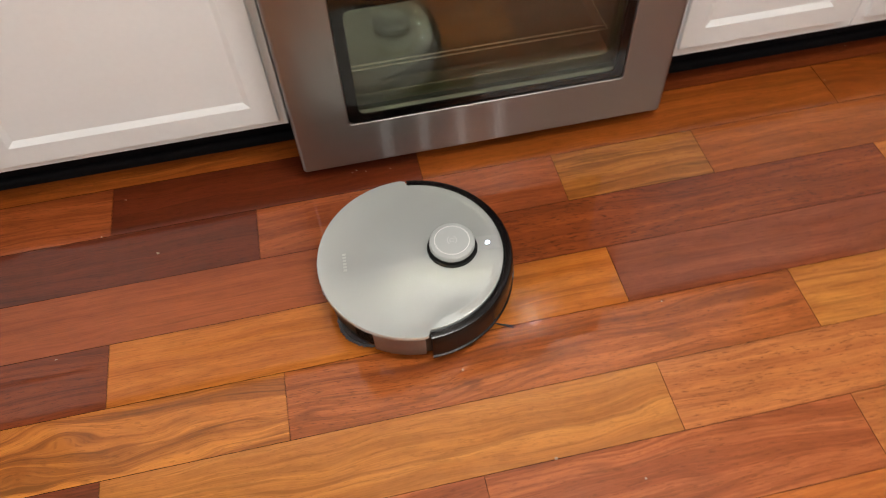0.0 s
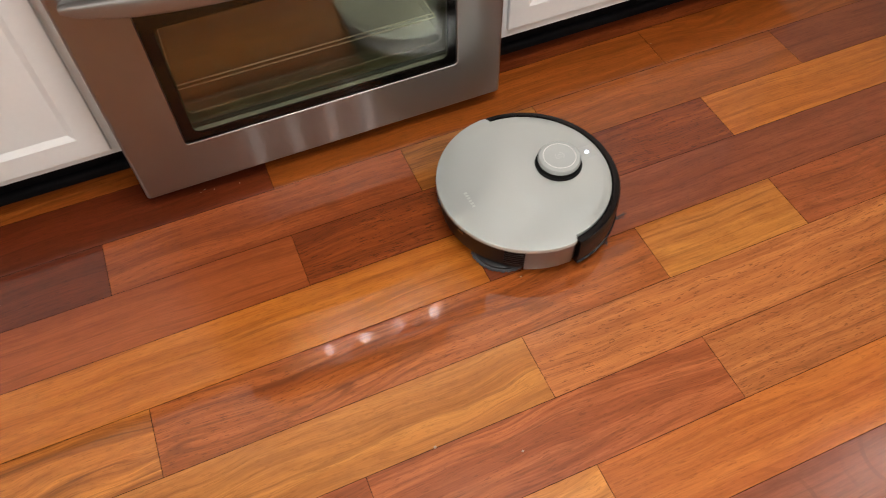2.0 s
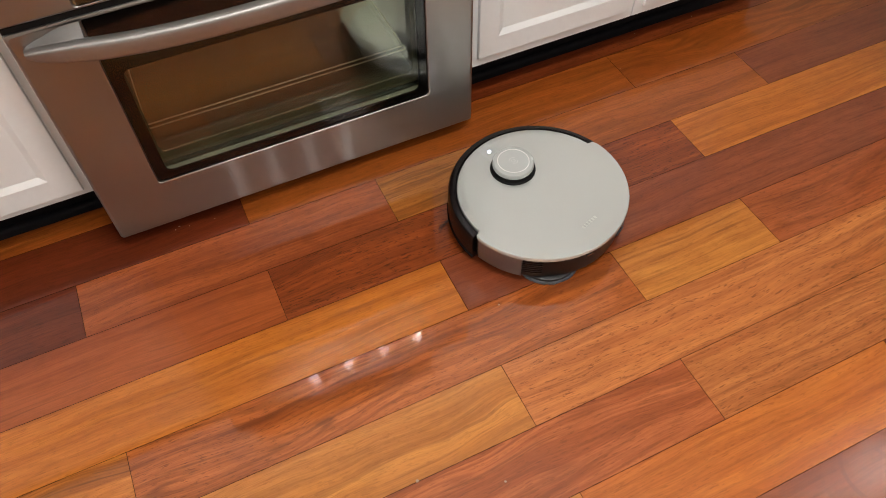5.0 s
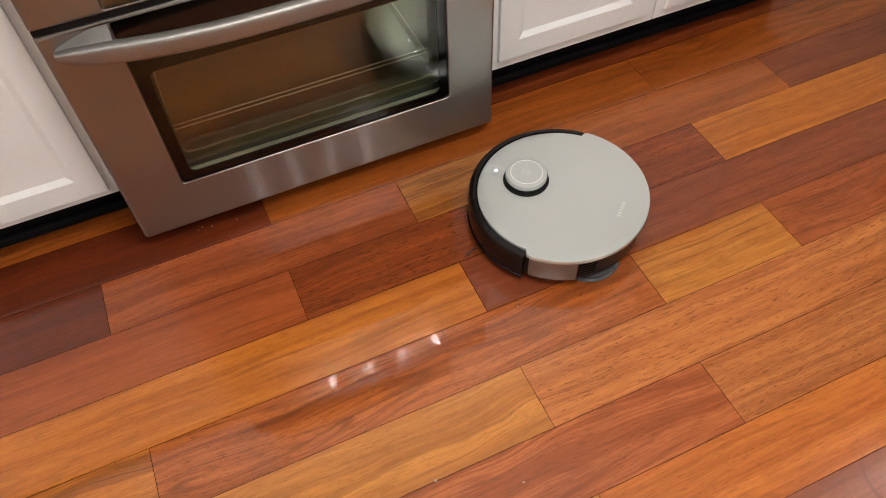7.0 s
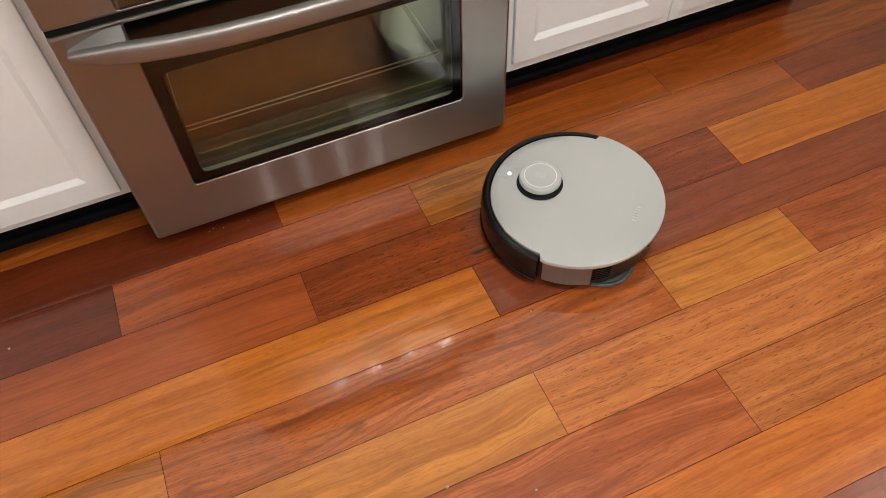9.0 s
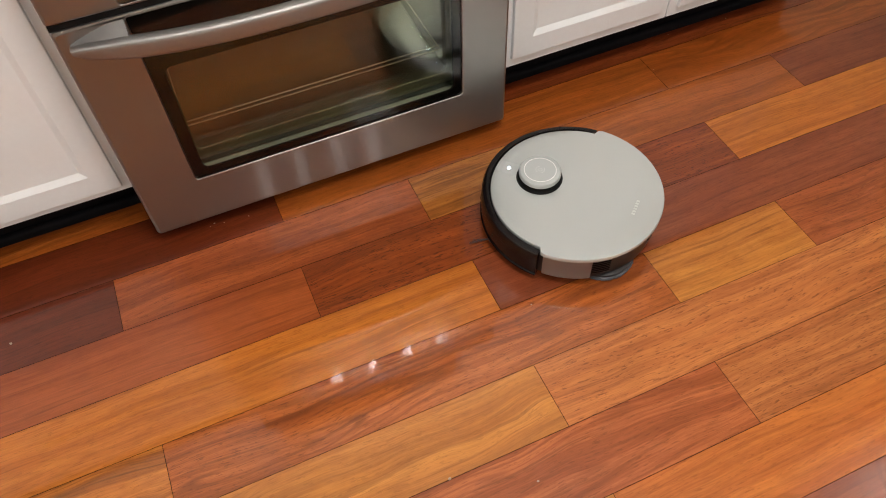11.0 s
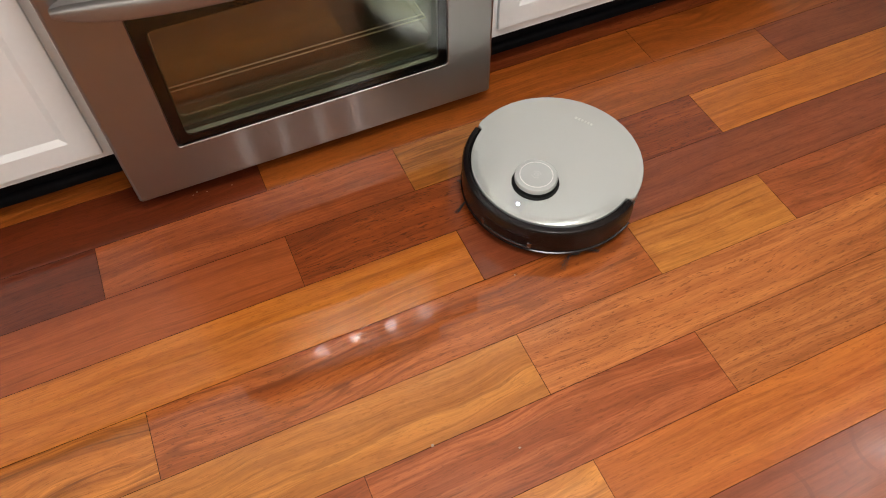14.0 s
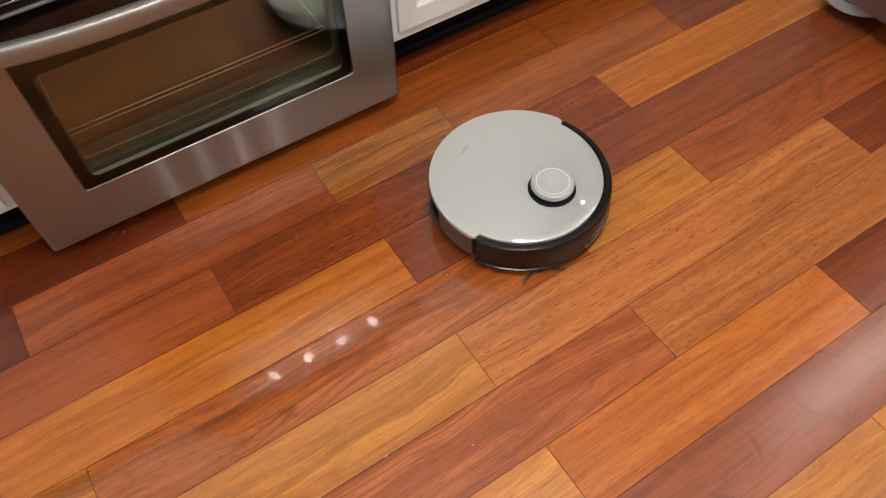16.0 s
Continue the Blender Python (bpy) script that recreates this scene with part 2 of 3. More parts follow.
def brushed_steel(name, color):
    """Horizontally brushed sheet: a satin lobe and one that is thin across and very wide upwards."""
    m = brushed(name, color, 0.29, 0.83, "x")
    nt = m.node_tree
    b, out = nt.nodes["Principled BSDF"], nt.nodes["Material Output"]
    gl = nt.nodes.new("ShaderNodeBsdfAnisotropic")
    gl.inputs["Color"].default_value = rgb(color)
    gl.inputs["Roughness"].default_value = 0.28
    gl.inputs["Anisotropy"].default_value = 0.92
    ax = nt.nodes.new("ShaderNodeCombineXYZ")
    ax.inputs[0].default_value = 1.0
    nt.links.new(ax.outputs[0], gl.inputs["Tangent"])
    ms = nt.nodes.new("ShaderNodeMixShader")
    ms.inputs[0].default_value = 0.12
    nt.links.new(b.outputs[0], ms.inputs[1])
    nt.links.new(gl.outputs[0], ms.inputs[2])
    nt.links.new(ms.outputs[0], out.inputs[0])
    return m


def pane_glass(name, tint, base, gloss=(1.0, 1.0, 1.0)):
    """Thin clear pane: see-through, with the mirror part by Fresnel."""
    m = bpy.data.materials.new(name)
    m.use_nodes = True
    nt = m.node_tree
    nt.nodes.remove(nt.nodes["Principled BSDF"])
    out = nt.nodes["Material Output"]
    tr = nt.nodes.new("ShaderNodeBsdfTransparent")
    tr.inputs[0].default_value = rgb(tint)
    gl = nt.nodes.new("ShaderNodeBsdfGlossy")
    gl.inputs["Roughness"].default_value = 0.006
    gl.inputs[0].default_value = rgb(gloss)
    lw = nt.nodes.new("ShaderNodeLayerWeight")
    lw.inputs[0].default_value = 0.5
    pw = nt.nodes.new("ShaderNodeMath")
    pw.operation = "POWER"
    pw.inputs[1].default_value = 5.0
    nt.links.new(lw.outputs["Facing"], pw.inputs[0])
    fr = nt.nodes.new("ShaderNodeMath")
    fr.operation = "MULTIPLY_ADD"
    fr.inputs[1].default_value, fr.inputs[2].default_value = 1.0 - base, base
    nt.links.new(pw.outputs[0], fr.inputs[0])
    ms = nt.nodes.new("ShaderNodeMixShader")
    nt.links.new(fr.outputs[0], ms.inputs[0])
    nt.links.new(tr.outputs[0], ms.inputs[1])
    nt.links.new(gl.outputs[0], ms.inputs[2])
    nt.links.new(ms.outputs[0], out.inputs[0])
    return m


def cover_film(name, color):
    """Silver film with fine cross brushing: mirror images smear along the robot's own x axis."""
    m = plain(name, color, 0.16, 0.42, grain=0.004, scale=300, rvar=0.015)
    nt = m.node_tree
    b = nt.nodes["Principled BSDF"]
    turn = nt.nodes.new("ShaderNodeVectorTransform")
    turn.vector_type, turn.convert_from, turn.convert_to = "VECTOR", "OBJECT", "WORLD"
    turn.inputs[0].default_value = (1.0, 0.0, 0.0)
    nt.links.new(turn.outputs[0], b.inputs["Tangent"])
    b.inputs["Anisotropic"].default_value = 0.98
    return m


def glow(name, color, strength):
    m, nt, N, L, b = nodes_of(name)
    b.inputs["Base Color"].default_value = rgb(color)
    b.inputs["Emission Color"].default_value = rgb(color)
    b.inputs["Emission Strength"].default_value = strength
    return m


WHITE_PAINT = plain("white_paint", (0.885, 0.905, 0.915), 0.42, grain=0.02, scale=90, relief=0.04)
WALL_PAINT = plain("wall_paint", (0.72, 0.68, 0.60), 0.7, grain=0.02, relief=0.05)
CEIL_PAINT = plain("ceiling_paint", (0.8, 0.79, 0.76), 0.8, grain=0.02)
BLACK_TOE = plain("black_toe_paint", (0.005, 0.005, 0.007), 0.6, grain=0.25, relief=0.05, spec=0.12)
STEEL = brushed_steel("stainless_steel", (0.322, 0.310, 0.303))
HANDLE_STEEL = brushed("handle_steel", (0.36, 0.345, 0.335), 0.50, 0.0, "x")
DARK_STEEL = plain("grey_side_metal", (0.30, 0.29, 0.28), 0.4, 0.6, grain=0.04)
BLACK_GLASS = plain("black_glass", (0.006, 0.004, 0.004), 0.03, grain=0.1, spec=0.2)
BLACK_TRIM = plain("black_trim", (0.006, 0.006, 0.006), 0.5, grain=0.2, spec=0.15)
FRONT_PANE = pane_glass("oven_front_pane", (0.93, 0.92, 0.88), 0.027)
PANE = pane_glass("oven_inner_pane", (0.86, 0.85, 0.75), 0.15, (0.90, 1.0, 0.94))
UPPER_PANE = pane_glass("upper_oven_pane", (0.92, 0.90, 0.84), 0.07)
BLACK_PRINT = plain("black_glass_print", (0.003, 0.0022, 0.002), 0.6, grain=0.1, spec=0.05)
ENAMEL = plain("oven_enamel", (0.20, 0.18, 0.14), 0.35, grain=0.35, scale=220)
LIP = plain("oven_lip_enamel", (0.085, 0.088, 0.048), 0.4, grain=0.3, scale=400)
LEDGE = plain("oven_ledge_enamel", (0.19, 0.205, 0.150), 0.35, grain=0.12, scale=150)
WIRE = plain("rack_chrome", (0.80, 0.72, 0.60), 0.35, 0.4)
SILVER = cover_film("robot_silver", (0.60, 0.632, 0.610))
SILVER_SIDE = plain("robot_side_silver", (0.25, 0.23, 0.225), 0.34, 0.7, grain=0.03)
CAP = plain("turret_white", (0.47, 0.495, 0.485), 0.28, 0.0, grain=0.01, rvar=0.03)
CAP_RING = plain("turret_ring_white", (0.8, 0.8, 0.78), 0.3, 0.0)
EMBLEM = plain("turret_emblem", (0.62, 0.63, 0.62), 0.3, 0.1)
PRINT = plain("grey_print", (0.44, 0.46, 0.445), 0.5, 0.3)
BUMPER = plain("bumper_black", (0.006, 0.004, 0.004), 0.22, grain=0.15, spec=0.32)
BODY_BLACK = plain("body_black", (0.006, 0.005, 0.005), 0.3, grain=0.15, spec=0.3)
RUBBER = plain("black_rubber", (0.004, 0.004, 0.004), 0.5, grain=0.2, spec=0.25)
CHROME = plain("lip_chrome", (0.30, 0.29, 0.29), 0.18, 1.0)
PAD_CLOTH = plain("mop_cloth", (0.075, 0.077, 0.088), 0.95, grain=0.5, scale=700, relief=0.6)
PAD_HUB = plain("mop_hub", (0.016, 0.016, 0.018), 0.45)
BRISTLE = plain("bristle_grey", (0.02, 0.022, 0.024), 0.6)
LIGHT_WHITE = glow("button_light", (0.62, 0.76, 1.0), 24.0)
STRIP = plain("strip_silver", (0.50, 0.525, 0.515), 0.2, 0.25, grain=0.004, rvar=0.02)
CRUMB = plain("crumb_pale", (0.36, 0.26, 0.18), 0.8, grain=0.2, scale=900)


# ---- mesh helpers ----
def finish(bm, name, mat, smooth=True):
    bmesh.ops.recalc_face_normals(bm, faces=bm.faces)
    me = bpy.data.meshes.new(name)
    bm.to_mesh(me)
    bm.free()
    me.materials.append(mat)
    if smooth:
        me.shade_smooth()
        me.set_sharp_from_angle(angle=radians(32))
    return me


def part(name, bm, material, parent=None, label="", smooth=True):
    ob = new(name, finish(bm, name, material, smooth))
    ob.parent = parent
    if label:
        ob["label"] = label
    return ob


def box_bm(x0, x1, y0, y1, z0, z1, bev=0.0, seg=2, bm=None):
    own = bm is None
    bm = bm or bmesh.new()
    geo = bmesh.ops.create_cube(bm, size=1.0)["verts"]
    for v in geo:
        v.co = Vector(((x0 + x1) / 2 + v.co.x * (x1 - x0), (y0 + y1) / 2 + v.co.y * (y1 - y0), (z0 + z1) / 2 + v.co.z * (z1 - z0)))
    if bev and own:
        bmesh.ops.bevel(bm, geom=bm.edges[:], offset=bev, segments=seg, profile=0.5, affect="EDGES")
    return bm


def loops_bm(loops, closed=True, cap_first=True, cap_last=True, bm=None):
    """A skin over loops of points; closed: each loop is a ring."""
    bm = bm or bmesh.new()
    rows = [[bm.verts.new(p) for p in lp] for lp in loops]
    n = len(rows[0])
    for a, b in zip(rows, rows[1:]):
        for i in range(n if closed else n - 1):
            j = (i + 1) % n
            bm.faces.new((a[i], a[j], b[j], b[i]))
    if cap_first:
        bm.faces.new(rows[0])
    if cap_last:
        bm.faces.new(rows[-1])
    return bm


def lathe(profile, cx=0.0, cy=0.0, n=48, cap=True):
    loops = [[(cx + r * math.cos(2 * math.pi * i / n), cy + r * math.sin(2 * math.pi * i / n), z) for i in range(n)] for r, z in profile]
    return loops_bm(loops, True, cap, cap)


def arc_sweep(profile, a0, a1, n=48, bm=None):
    """A closed profile of (r, z), swept round the z axis from a0 to a1 degrees, with its ends capped."""
    loops = []
    for i in range(n + 1):
        a = radians(a0 + (a1 - a0) * i / n)
        loops.append([(r * math.cos(a), r * math.sin(a), z) for r, z in profile])
    return loops_bm(loops, True, True, True, bm)


def rod(p, q, r, n=8, bm=None):
    p, q = Vector(p), Vector(q)
    up = (q - p).normalized()
    side = up.orthogonal().normalized()
    other = up.cross(side)
    ring = lambda c: [c + r * (math.cos(2 * math.pi * i / n) * side + math.sin(2 * math.pi * i / n) * other) for i in range(n)]
    return loops_bm([ring(p), ring(q)], bm=bm)


def rounded_rect(x0, x1, z0, z1, r, per=5):
    pts = []
    for cx, cz, a in ((x1 - r, z0 + r, -90), (x1 - r, z1 - r, 0), (x0 + r, z1 - r, 90), (x0 + r, z0 + r, 180)):
        for i in range(per + 1):
            t = radians(a + 90 * i / per)
            pts.append((cx + r * math.cos(t), cz + r * math.sin(t)))
    return pts


def ring_panel(outer, inner, y, depth, ro, ri, edge=0.0):
    """An upright frame facing -y: outer and inner are x0, x1, z0, z1; edge rounds the outer rim."""
    def shrink(b, d):
        return (b[0] + d, b[1] - d, b[2] + d, b[3] - d)
    at = lambda pts, yy: [(px, yy, pz) for px, pz in pts]
    loops = [at(rounded_rect(*outer, ro), y + depth)]
    if edge:
        loops.append(at(rounded_rect(*outer, ro), y + edge))
        loops.append(at(rounded_rect(*shrink(outer, edge * 0.3), ro), y + edge * 0.3))
        loops.append(at(rounded_rect(*shrink(outer, edge), ro), y))
    else:
        loops.append(at(rounded_rect(*outer, ro), y))
    loops.append(at(rounded_rect(*shrink(inner, -0.0015), ri), y))
    loops.append(at(rounded_rect(*inner, ri), y + 0.0015))
    loops.append(at(rounded_rect(*inner, ri), y + depth))
    bm = loops_bm(loops, True, False, False)
    n = len(loops[0])
    bm.verts.ensure_lookup_table()
    last = len(loops) - 1
    for i in range(n):
        j = (i + 1) % n
        bm.faces.new((bm.verts[i], bm.verts[j], bm.verts[last * n + j], bm.verts[last * n + i]))
    return bm


def empty(name, label, category, group="", kind=""):
    return tagged(new(name), label, category, group, kind)


# ---- structure ----
def slab(name, x0, x1, y0, y1, z0, z1, mat, label, category):
    ob = part(name, box_bm(x0, x1, y0, y1, z0, z1), mat, None, "", False)
    return tagged(ob, label, category, "", "structure")


ROOM = (-2.4, 2.9, -3.2, 0.70, 2.45)
slab("wall_north", ROOM[0], ROOM[1], ROOM[3], ROOM[3] + 0.1, 0, ROOM[4], WALL_PAINT, "plain painted kitchen wall behind the range", "wall")
slab("wall_south", ROOM[0], ROOM[1], ROOM[2] - 0.1, ROOM[2], 0, ROOM[4], WALL_PAINT, "plain painted kitchen wall", "wall")
slab("wall_west", ROOM[0] - 0.1, ROOM[0], ROOM[2], ROOM[3], 0, ROOM[4], WALL_PAINT, "plain painted kitchen wall", "wall")
slab("wall_east", ROOM[1], ROOM[1] + 0.1, ROOM[2], ROOM[3], 0, ROOM[4], WALL_PAINT, "plain painted kitchen wall", "wall")
slab("ceiling", ROOM[0] - 0.1, ROOM[1] + 0.1, ROOM[2] - 0.1, ROOM[3] + 0.1, ROOM[4], ROOM[4] + 0.1, CEIL_PAINT, "plain white painted ceiling", "ceiling")
JOINT = plain("joint_dark", (0.036, 0.015, 0.008), 0.9, spec=0.0)
floor = slab("floor", ROOM[0], ROOM[1], ROOM[2], ROOM[3], -0.06, -0.006, JOINT,
             "glossy tropical hardwood floor of mixed red and orange boards", "floor")


# ---- range ----
X0, X1 = -0.380, 0.381


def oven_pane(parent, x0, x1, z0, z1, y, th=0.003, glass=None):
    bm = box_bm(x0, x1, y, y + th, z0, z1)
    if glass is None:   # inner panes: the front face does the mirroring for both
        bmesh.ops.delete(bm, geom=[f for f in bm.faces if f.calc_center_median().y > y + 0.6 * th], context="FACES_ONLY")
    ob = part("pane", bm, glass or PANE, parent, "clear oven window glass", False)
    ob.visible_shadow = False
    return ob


def handle_bar(parent, zc):
    loops = []
    for i in range(49):
        u = -1 + 2 * i / 48
        x = 0.0005 + 0.362 * u
        w = max(0.0, 1 - abs(u) ** 2.6)
        yo = -0.016 - 0.050 * w ** 0.85           # bowed front face
        h = 0.005 + 0.0118 * min(1, w * 2.2) ** 0.6
        th = 0.013 + 0.009 * min(1, w * 2.5)
        z = zc + 0.006 * (1 - w)
        soft = lambda v, k: math.copysign(abs(v) ** k, v)
        turn = [2 * math.pi * j / 20 for j in range(20)]
        loops.append([(x, yo + th / 2 - (th / 2 + 0.001) * soft(math.cos(a), 0.5), z + h * soft(math.sin(a), 0.55)) for a in turn])
    handle = part("handle", loops_bm(loops), HANDLE_STEEL, parent, "bowed brushed steel oven handle")
    for s in (-1, 1):
        feet = []
        for i in range(13):
            u = s * (0.995 - 0.235 * i / 12)
            x = 0.0005 + 0.362 * u
            w = max(0.0, 1 - abs(u) ** 2.6)
            yo = -0.016 - 0.050 * w ** 0.85 + 0.008
            h = 0.0040 + 0.0108 * min(1, w * 2.2) ** 0.6
            z = zc + 0.006 * (1 - w)
            feet.append([(x, yo, z - h), (x, yo, z + h - 0.001), (x, 0.0, z + h + 0.012 * min(1, i / 8)), (x, 0.0, z - h)])
        part("handle_foot", loops_bm(feet), HANDLE_STEEL, handle)


def oven_rack(parent, z):
    bm = bmesh.new()
    for dz in (0.0, 0.010):
        rod((-0.255, 0.075, z + dz), (0.265, 0.075, z + dz), 0.0013, 8, bm)
    for x in (-0.255, 0.265):
        rod((x, 0.075, z), (x, 0.46, z), 0.0013, 8, bm)
    rod((-0.255, 0.46, z), (0.265, 0.46, z), 0.0013, 8, bm)
    part("oven_rack", bm, WIRE, parent, "chrome wire oven rack")


def build_range():
    top = empty("range", "stainless steel double oven range with a dark glass door", "range")
    bm = bmesh.new()
    box_bm(X0 + 0.004, -0.29, 0.052, 0.64, 0.03, 0.90, bm=bm)
    box_bm(0.30, X1 - 0.004, 0.052, 0.64, 0.03, 0.90, bm=bm)
    box_bm(-0.29, 0.30, 0.052, 0.64, 0.03, 0.125, bm=bm)
    box_bm(-0.29, 0.30, 0.052, 0.64, 0.44, 0.90, bm=bm)
    box_bm(-0.29, 0.30, 0.56, 0.64, 0.125, 0.44, bm=bm)
    part("body", bm, DARK_STEEL, top, "grey metal range body", False)
    part("base", box_bm(X0 + 0.03, X1 - 0.03, 0.09, 0.60, 0.0, 0.03), BLACK_TRIM, top, "black recessed base", False)
    # cavity
    bm = bmesh.new()
    box_bm(-0.29, -0.275, 0.06, 0.55, 0.125, 0.44, bm=bm)
    box_bm(0.285, 0.30, 0.06, 0.55, 0.125, 0.44, bm=bm)
    box_bm(-0.275, 0.285, 0.06, 0.55, 0.125, 0.140, bm=bm)
    box_bm(-0.275, 0.285, 0.06, 0.55, 0.425, 0.44, bm=bm)
    box_bm(-0.275, 0.285, 0.54, 0.555, 0.14, 0.425, bm=bm)
    part("oven_cavity", bm, ENAMEL, top, "dark speckled enamel oven interior", False)
    oven_rack(top, 0.212)
    oven_rack(top, 0.365)
    # lower door
    door = part("door", ring_panel((X0, X1, 0.034, 0.5110), (-0.272, 0.281, 0.145, 0.5060), 0.0, 0.05, 0.006, 0.008, 0.006), STEEL, top, "brushed stainless oven door frame", False)
    part("glass_border", ring_panel((-0.2715, 0.2805, 0.1455, 0.5055), (-0.250, 0.264, 0.160, 0.396), 0.0062, 0.004, 0.008, 0.014), BLACK_PRINT, door, "black printed glass border")
    oven_pane(door, -0.2713, 0.2803, 0.1457, 0.5053, 0.0025, 0.003, FRONT_PANE)
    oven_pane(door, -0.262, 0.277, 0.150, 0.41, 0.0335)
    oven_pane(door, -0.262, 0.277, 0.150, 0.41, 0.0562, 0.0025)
    bm = bmesh.new()
    box_bm(-0.262, 0.277, 0.0115, 0.032, 0.146, 0.1498, bm=bm)
    part("pane_channel", bm, LEDGE, door, "grey-green channel that holds the panes", False)
    part("window_lip", ring_panel((-0.268, 0.279, 0.149, 0.43), (-0.250, 0.268, 0.172, 0.40), 0.0495, 0.006, 0.01, 0.014), LIP, door, "olive-green enamel lip behind the window")
    handle_bar(door, 0.474)
    # solid black strip for the shade in the gap, and the upper door
    part("gap_strip", box_bm(X0 + 0.002, X1 - 0.002, 0.003, 0.06, 0.5112, 0.5208), BLACK_TRIM, top, "black strip standing for the dark gap between the doors", False)
    up = part("upper_door", ring_panel((X0, X1, 0.521, 0.885), (-0.272, 0.281, 0.526, 0.872), 0.0, 0.05, 0.005, 0.006, 0.005), STEEL, top, "brushed stainless upper oven door frame", False)
    oven_pane(up, -0.2712, 0.2802, 0.5268, 0.8712, 0.003, 0.003, UPPER_PANE)
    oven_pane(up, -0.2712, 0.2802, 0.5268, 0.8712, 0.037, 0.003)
    part("upper_glass", box_bm(-0.2715, 0.2805, 0.044, 0.049, 0.5265, 0.8715), BLACK_GLASS, up, "glossy black glass of the upper door", False)
    part("top_rail", box_bm(X0, X1, 0.0, 0.05, 0.888, 0.90, 0.003), STEEL, top)
    part("cooktop", box_bm(X0, X1, -0.005, 0.64, 0.902, 0.915, 0.003), BLACK_GLASS, top, "black glass cooktop")
    return top


build_range()


# ---- cabinets ----
def door_leaf(parent, x0, x1, z0, z1, y, stile, thick=0.019):
    """Cabinet door facing -y with a sunk flat panel and a sloped inner edge."""
    at = lambda d, yy: [(x0 + d, yy, z0 + d), (x1 - d, yy, z0 + d), (x1 - d, yy, z1 - d), (x0 + d, yy, z1 - d)]
    loops = [at(0, y + thick), at(0, y + 0.004), at(0.0008, y + 0.001), at(0.002, y), at(stile - 0.001, y), at(stile, y + 0.0006),
             at(stile + 0.010, y + 0.0065), at(stile + 0.0115, y + 0.007)]
    return part("door", loops_bm(loops), WHITE_PAINT, parent, "white painted cabinet door with a sunk panel", False)


def base_cabinet(name_label, x0, x1, doors, low=0.131, y=0.068):
    cab = empty("base_cabinet", name_label, "cabinet", "white base cabinets")
    part("body", box_bm(x0, x1, y, 0.64, 0.114, 0.87, 0.0015, 1), WHITE_PAINT, cab, "white painted face frame and carcass")
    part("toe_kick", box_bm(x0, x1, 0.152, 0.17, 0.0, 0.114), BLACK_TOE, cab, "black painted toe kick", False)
    for a, b in doors:
        door_leaf(cab, a, b, low, 0.70, y - 0.0085, 0.047, 0.0083)
    return cab


base_cabinet("white painted base cabinet beside the range", -1.00, -0.389, [(-0.946, -0.405)])
base_cabinet("white painted base cabinet beside the dishware wall", -1.62, -1.002, [(-1.58, -1.03)])
base_cabinet("white painted base cabinet with a sunk panel door", 0.393, 0.823, [(0.425, 0.800)], 0.138)
base_cabinet("white painted base cabinet next to the corner", 0.825, 1.30, [(0.848, 1.27)], 0.138)
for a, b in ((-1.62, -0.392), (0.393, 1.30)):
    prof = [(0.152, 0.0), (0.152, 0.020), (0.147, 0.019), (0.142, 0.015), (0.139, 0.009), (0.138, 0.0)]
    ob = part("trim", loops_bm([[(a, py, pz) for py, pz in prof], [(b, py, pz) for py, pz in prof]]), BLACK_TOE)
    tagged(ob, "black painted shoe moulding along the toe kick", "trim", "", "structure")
for a, b in ((-1.62, -0.386), (0.387, 1.30)):
    ob = part("countertop", box_bm(a, b, 0.05, 0.70, 0.872, 0.905, 0.004), plain("countertop_stone", (0.25, 0.23, 0.2), 0.3, grain=0.3))
    tagged(ob, "plain stone countertop on the base cabinets", "countertop", "", "structure")


# ---- unseen, above the worktop: added for reflections and shade ----
def unseen_wall_cabinet(x0, x1, z0, z1):
    cab = empty("unseen_wall_cabinet", "unseen white wall cabinet, added to shade and be mirrored", "cabinet", "white wall cabinets")
    part("body", box_bm(x0, x1, 0.37, 0.70, z0, z1, 0.0015, 1), WHITE_PAINT, cab)
    door_leaf(cab, x0 + 0.02, x1 - 0.02, z0 + 0.02, z1 - 0.02, 0.3495, 0.05)


for a, b in ((-1.62, -1.0), (-0.998, -0.392), (0.393, 0.823), (0.825, 1.30)):
    unseen_wall_cabinet(a, b, 1.37, 2.2)
unseen_wall_cabinet(-0.388, 0.389, 1.78, 2.2)
# unseen hood, added as a dark shape for the floor to mirror
hood = empty("unseen_hood", "unseen microwave hood, added over the range for its reflection", "microwave")
part("body", box_bm(-0.38, 0.381, 0.32, 0.70, 1.36, 1.77, 0.004), STEEL, hood)
part("glass", box_bm(-0.36, 0.20, 0.312, 0.319, 1.40, 1.74, 0.002), BLACK_GLASS, hood, "black glass front of the added hood")


